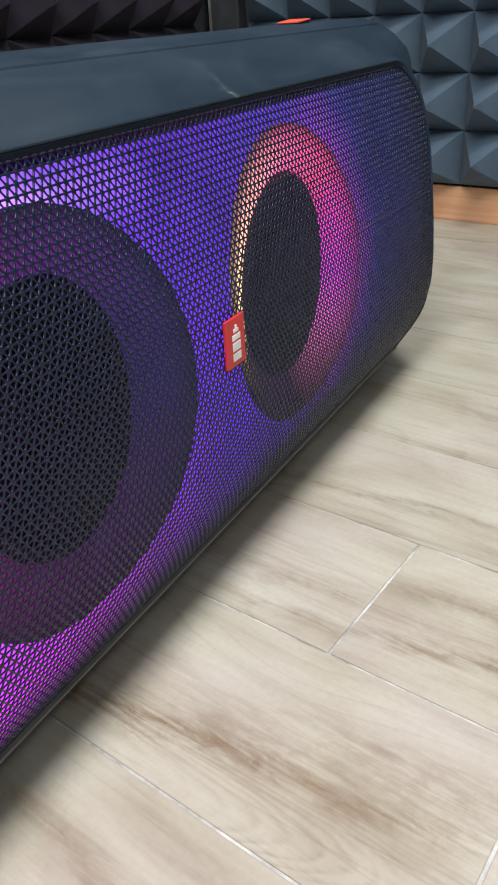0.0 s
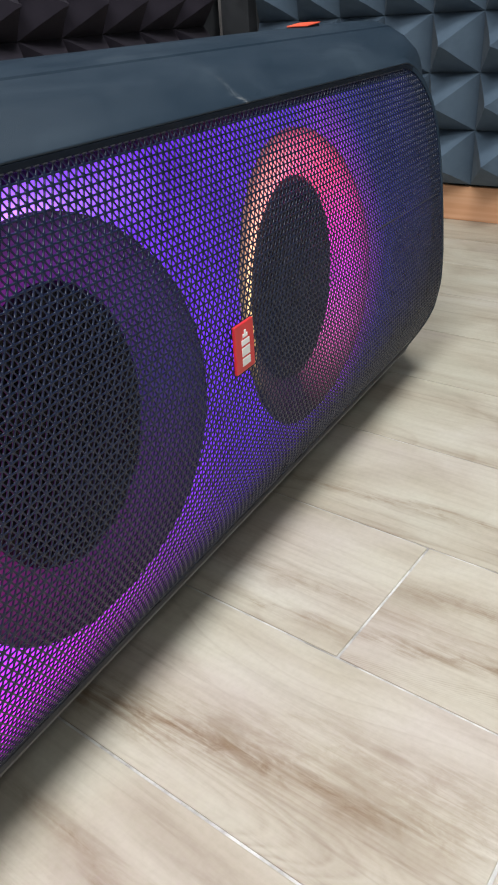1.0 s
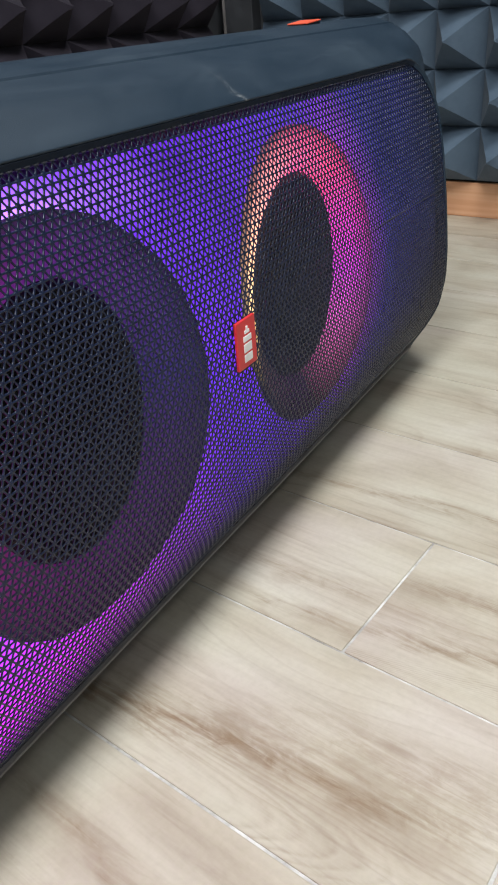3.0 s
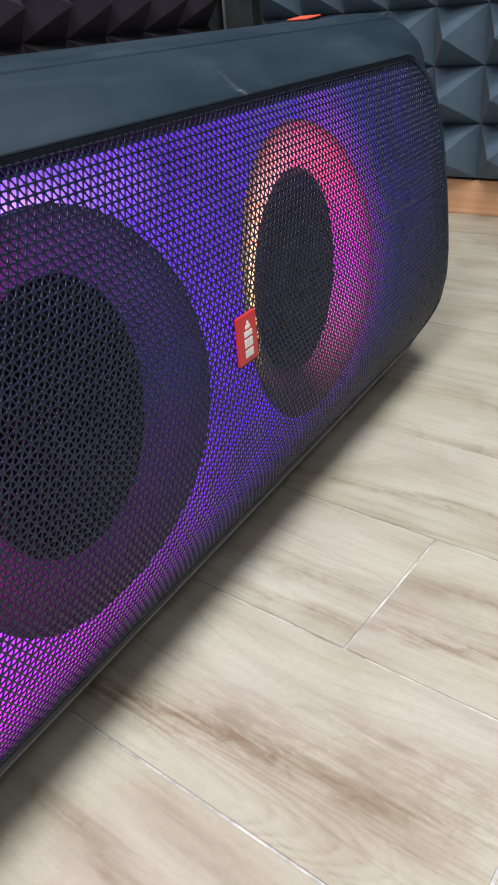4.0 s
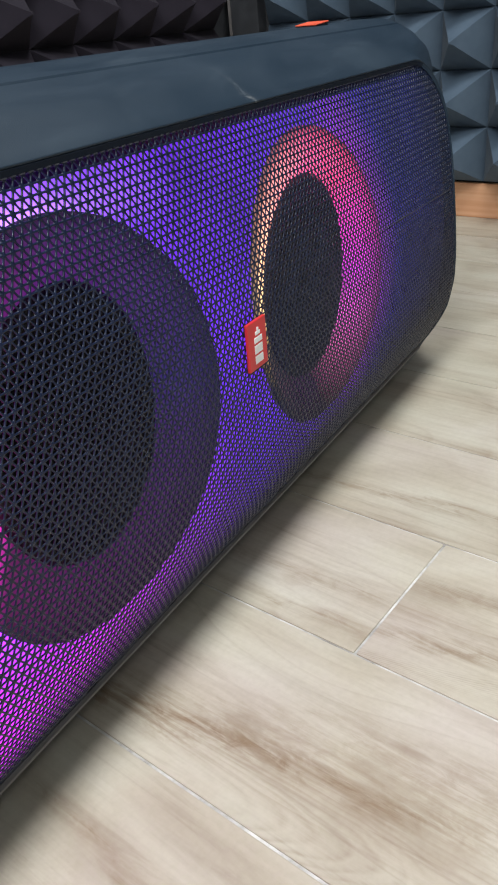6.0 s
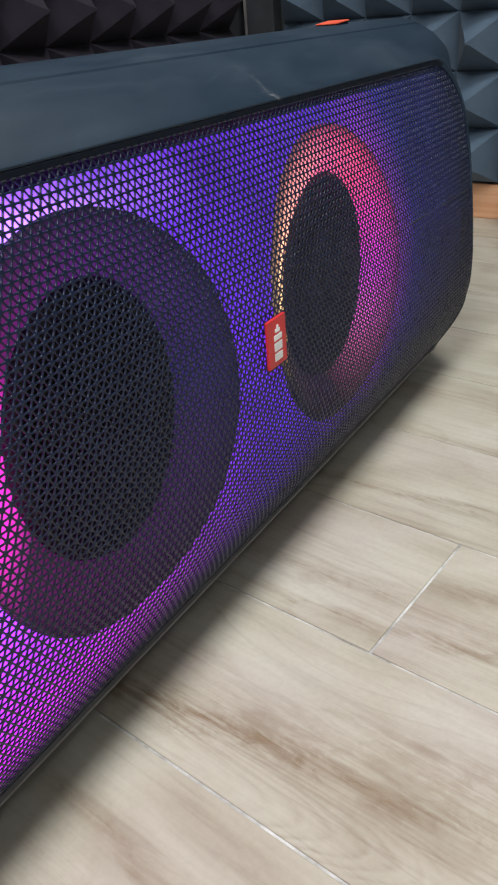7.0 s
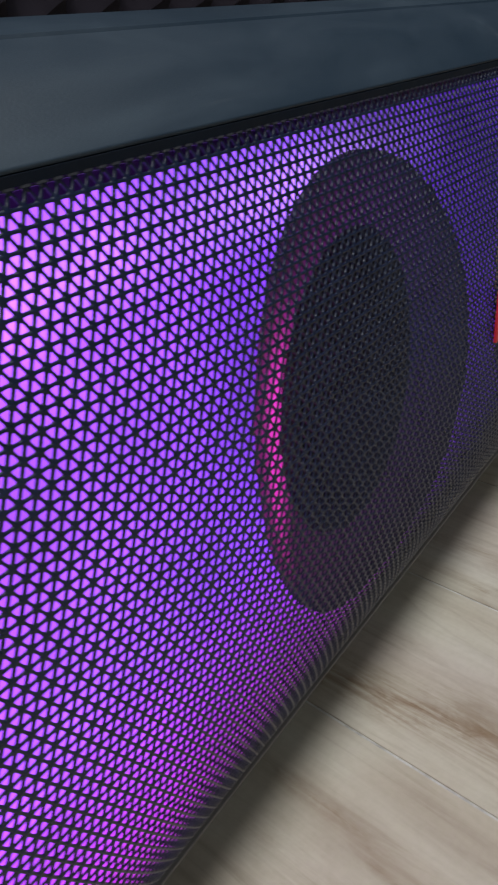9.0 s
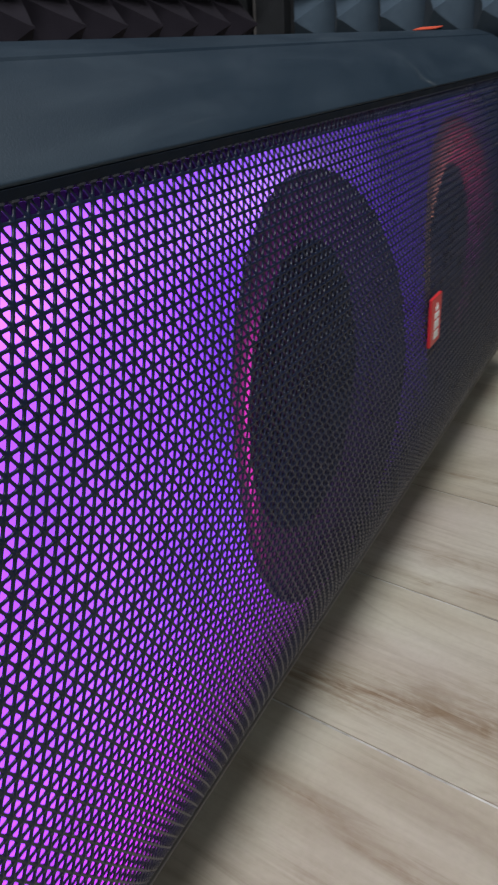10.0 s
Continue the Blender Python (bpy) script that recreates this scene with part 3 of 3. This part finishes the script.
def grille_mesh():
    """A steel sheet punched with rows of rounded triangles that point to and from each other; the bars between them are rounded."""
    a = PUNCH
    h = a * math.sqrt(3) / 2
    verts, faces = [], []
    bar, cut = 0.00052, 0.00095

    def ring(cx, cz, pts, k, back):
        start = len(verts)
        for x, z in pts:
            zz = cz + (z - cz) * k
            verts.append((cx + (x - cx) * k, front(zz) + back, zz))
        return range(start, len(verts))
    ni, nj = int((X1 + 0.03 - X0) / a) + 2, int((Z1 - Z0) / h) + 2
    for j in range(nj):
        for i in range(-1, ni):
            for way in (1, -1):
                zl = Z1 - 0.001 - j * h
                zr = zl - h
                xl = X0 + (i + 0.5 * (j % 2)) * a
                xr = X0 + (i + 0.5 * ((j + 1) % 2)) * a
                if way == 1:
                    tri = ((xl, zl), (xl + a, zl), (xl + a / 2, zr))
                else:
                    tri = ((xr, zr), (xr + a / 2, zl), (xr + a, zr))
                cx, cz = sum(q[0] for q in tri) / 3, sum(q[1] for q in tri) / 3
                if not inside(cx, cz, -0.0005):
                    continue
                o = ring(cx, cz, tri, 1.0, 0.0)
                if not inside(cx, cz, 0.0022) or cz < Z0 + 0.009:
                    faces.append(tuple(o))
                    continue
                shrink = 1 - bar * 2 * math.sqrt(3) / a
                inner = [(cx + (x - cx) * shrink, cz + (z - cz) * shrink) for x, z in tri]
                f = cut / (a * shrink)
                hole = []
                for k in range(3):
                    p0, p1, p2 = inner[k - 1], inner[k], inner[(k + 1) % 3]
                    e0 = (p1[0] + (p0[0] - p1[0]) * f, p1[1] + (p0[1] - p1[1]) * f)
                    e1 = (p1[0] + (p2[0] - p1[0]) * f, p1[1] + (p2[1] - p1[1]) * f)
                    hole += [e0, ((e0[0] + e1[0] + p1[0] * 2) / 4, (e0[1] + e1[1] + p1[1] * 2) / 4), e1]
                t = ring(cx, cz, hole, 1.16, 0.00008)
                r = ring(cx, cz, hole, 1.0, 0.00040)
                d = ring(cx, cz, hole, 0.98, 0.00075)
                for k in range(3):
                    n = (k + 1) % 3
                    faces.append((o[k], o[n], t[3 * n], t[3 * k + 2]))
                    faces.append((o[k], t[3 * k + 2], t[3 * k + 1], t[3 * k]))
                for k in range(9):
                    n = (k + 1) % 9
                    faces.append((t[k], t[n], r[n], r[k]))
                    faces.append((r[k], r[n], d[n], d[k]))
    me = bpy.data.meshes.new("grille")
    me.from_pydata(verts, [], faces)
    me.materials.append(M_GRILLE)
    me.polygons.foreach_set("use_smooth", [True] * len(faces))
    return me


part("grille", grille_mesh(), M_GRILLE, speaker, "dark steel grille punched with small triangles")

# a pale strip that imitates the lit crease across the grille's far half
lit_crease = loft([[(x, front(z) + dy, z + dz) for dy, dz in ((0.0003, -0.0004), (-0.0003, -0.0002), (-0.0003, 0.0002), (0.0003, 0.0004))] for x, z in ((0.20, 0.2265), (0.32, 0.2235), (0.425, 0.2210))], True, True)
part("lit_crease", lit_crease, M_LIT_FOLD, speaker, "thin pale strip for the lit crease in the grille")

# the folded edge along the grille's top, in pale dashes that imitate its glints
fold = bmesh.new()
for k in range(int(0.80 / PUNCH)):
    x = -0.43 + k * PUNCH
    rows = [[fold.verts.new((x + PUNCH * f, front(Z1) + dy * g, Z1 - 0.0007 + dz * g)) for dy, dz in ((0.0, -0.0005), (-0.0011, -0.0004), (-0.0010, 0.0003), (0.0, 0.0004))] for f, g in ((0.14, 0.5), (0.30, 1.0), (0.70, 1.0), (0.86, 0.5))]
    for p, q in zip(rows, rows[1:]):
        for n in range(4):
            fold.faces.new((p[n], p[(n + 1) % 4], q[(n + 1) % 4], q[n]))
    fold.faces.new(rows[0])
    fold.faces.new(rows[-1])
part("folded_edge", fold, M_LIT_FOLD, speaker, "thin steel edge of the grille, in pale dashes for its glints")

# grey lip under the grille
lip = loft([[(x, front(Z0) + dy, Z0 + dz) for dy, dz in ((-0.0026, -0.0008), (-0.0027, -0.0026), (-0.0012, -0.0042), (0.012, -0.0046), (0.012, -0.0022), (-0.0010, 0.0012))] for x in (-0.455, -0.2, 0.1, 0.415)], True, True)
part("bottom_lip", lip, M_LIP, speaker, "grey plastic lip under the grille", smooth=False)

# badge with plain marks
bm = bmesh.new()
box(bm, (-0.0012, -0.0018, 0.1915), (0.0225, 0.0006, 0.2255), None, 0.0008)
badge = part("badge", bm, M_RED, speaker, "small red enamel badge with white marks")
for lo, hi in (((0.0062, 0.1955), (0.0162, 0.2010)), ((0.0062, 0.2025), (0.0162, 0.2085)), ((0.0062, 0.2100), (0.0162, 0.2140)), ((0.0080, 0.2155), (0.0140, 0.2180)), ((0.0100, 0.2180), (0.0122, 0.2205))):
    bm = bmesh.new()
    box(bm, (lo[0], -0.0022, lo[1]), (hi[0], -0.0016, hi[1]), None, 0.0003)
    part("mark", bm, M_WHITE, badge)

# orange tab of the carrying handle on the top
TILT = Matrix.Translation((0.313, 0.10, 0.386)) @ pose(0, 0, 0, 0, -4, 0) @ Matrix.Translation((-0.313, -0.10, -0.386))
bm = bmesh.new()
box(bm, (0.300, 0.092, 0.376), (0.326, 0.114, 0.3868), TILT, 0.002)
tab = part("handle_tab", bm, M_SHELL, speaker)
bm = bmesh.new()
box(bm, (0.300, 0.0915, 0.3869), (0.326, 0.113, 0.3881), TILT, 0.0007)
part("tab_edge", bm, M_ORANGE, tab, "orange rubber edge")
for x in (-0.40, 0.36):
    for y in (0.14, 0.34):
        bm = bmesh.new()
        box(bm, (x - 0.03, y - 0.012, 0.0), (x + 0.03, y + 0.012, 0.006), None, 0.002)
        part("foot", bm, M_BEZEL, speaker, "black rubber foot")

# ---- housings for the unseen ceiling lamps ----
for u, v, width, depth, power in LAMPS:
    bm = bmesh.new()
    box(bm, (-width / 2 - 0.02, -depth / 2 - 0.02, 0), (width / 2 + 0.02, depth / 2 + 0.02, 0.028), None, 0.004)
    ob = part("unseen_lamp_housing", bm, M_HOUSING)
    ob.matrix_world = room_pose(u, v, CEIL - 0.0285)
    tagged(ob, "unseen broad white panel light assumed on the ceiling", "ceiling light", "ceiling lights")

# ---- floor tiles ----
TILE_W, TILE_L, JOINT = 0.1487, 0.90, 0.0019


def tile_mesh(u0, u1, v0, v1):
    bm = bmesh.new()
    box(bm, (u0 + JOINT * 0.5, v0 + JOINT * 0.55, -0.009), (u1 - JOINT * 0.5, v1 - JOINT * 0.55, 0.0), None, 0.0009)
    return finish(bm, "tile", M_TILE)


TILE = tile_mesh(-TILE_W / 2, TILE_W / 2, -TILE_L / 2, TILE_L / 2)
# tiles whose print shows strong brown strokes, by row and by place in the row
PRINTS = {
    (-1, 0): [(-0.034, -0.268, -0.166, 0.013, 1.0, 0.20), (-0.022, -0.30, -0.15, 0.034, 0.5, 0.26), (0.022, -0.41, -0.10, 0.03, 0.45, 0.16), (-0.056, -0.20, -0.12, 0.012, 0.8, 0.08)],
    (-2, -1): [(0.018, -0.03, 0.05, 0.008, 0.9, 0.12), (-0.02, -0.05, 0.05, 0.025, 0.4, 0.15)],
    (0, -1): [(-0.020, 0.33, -0.20, 0.012, 0.9, 0.16), (0.030, 0.34, -0.12, 0.012, 0.7, 0.14), (0.0, 0.30, -0.1, 0.055, 0.35, 0.22)],
    (0, 0): [(-0.055, -0.39, -0.05, 0.010, 0.7, 0.10), (-0.020, -0.36, -0.05, 0.020, 0.5, 0.12)],
    (1, -1): [(-0.034, 0.10, -0.08, 0.013, 0.7, 0.15), (-0.020, 0.02, -0.08, 0.006, 0.8, 0.06)],
}
TONGUES = {(-1, 0): (-0.058, -0.350, -0.166, 130.0), (0, -1): (0.012, 0.20, -0.15, 120.0)}
PRINTED = {}
for key, strokes in PRINTS.items():
    me = TILE.copy()
    me.materials[0] = tile_material(strokes, TONGUES.get(key))
    PRINTED[key] = me
STARTS = {0: -0.090, -1: -0.238, 1: 0.34, 2: 0.12, 3: 0.56, -2: 0.40}
for k in range(-16, 9):
    u = 0.0547 + TILE_W * k
    a0, a1 = max(u - TILE_W / 2, U0 + 0.002) - u, min(u + TILE_W / 2, WALL_U - 0.002) - u
    if a1 - a0 < 0.01:
        continue
    start = STARTS.get(k, (k * 0.37) % TILE_L)
    for n in range(-4, 3):
        v = start + TILE_L * (n + 0.5)
        b0, b1 = max(v - TILE_L / 2, V0 + 0.002) - v, min(v + TILE_L / 2, WALL_V - 0.002) - v
        if b1 - b0 < 0.01:
            continue
        whole = a1 - a0 > TILE_W - 0.001 and b1 - b0 > TILE_L - 0.001
        ob = new("tile", PRINTED[k, n] if (k, n) in PRINTED else TILE if whole else tile_mesh(a0, a1, b0, b1))
        ob.parent = floor
        ob.matrix_parent_inverse = floor.matrix_world.inverted()
        ob.matrix_world = room_pose(u, v, 0)
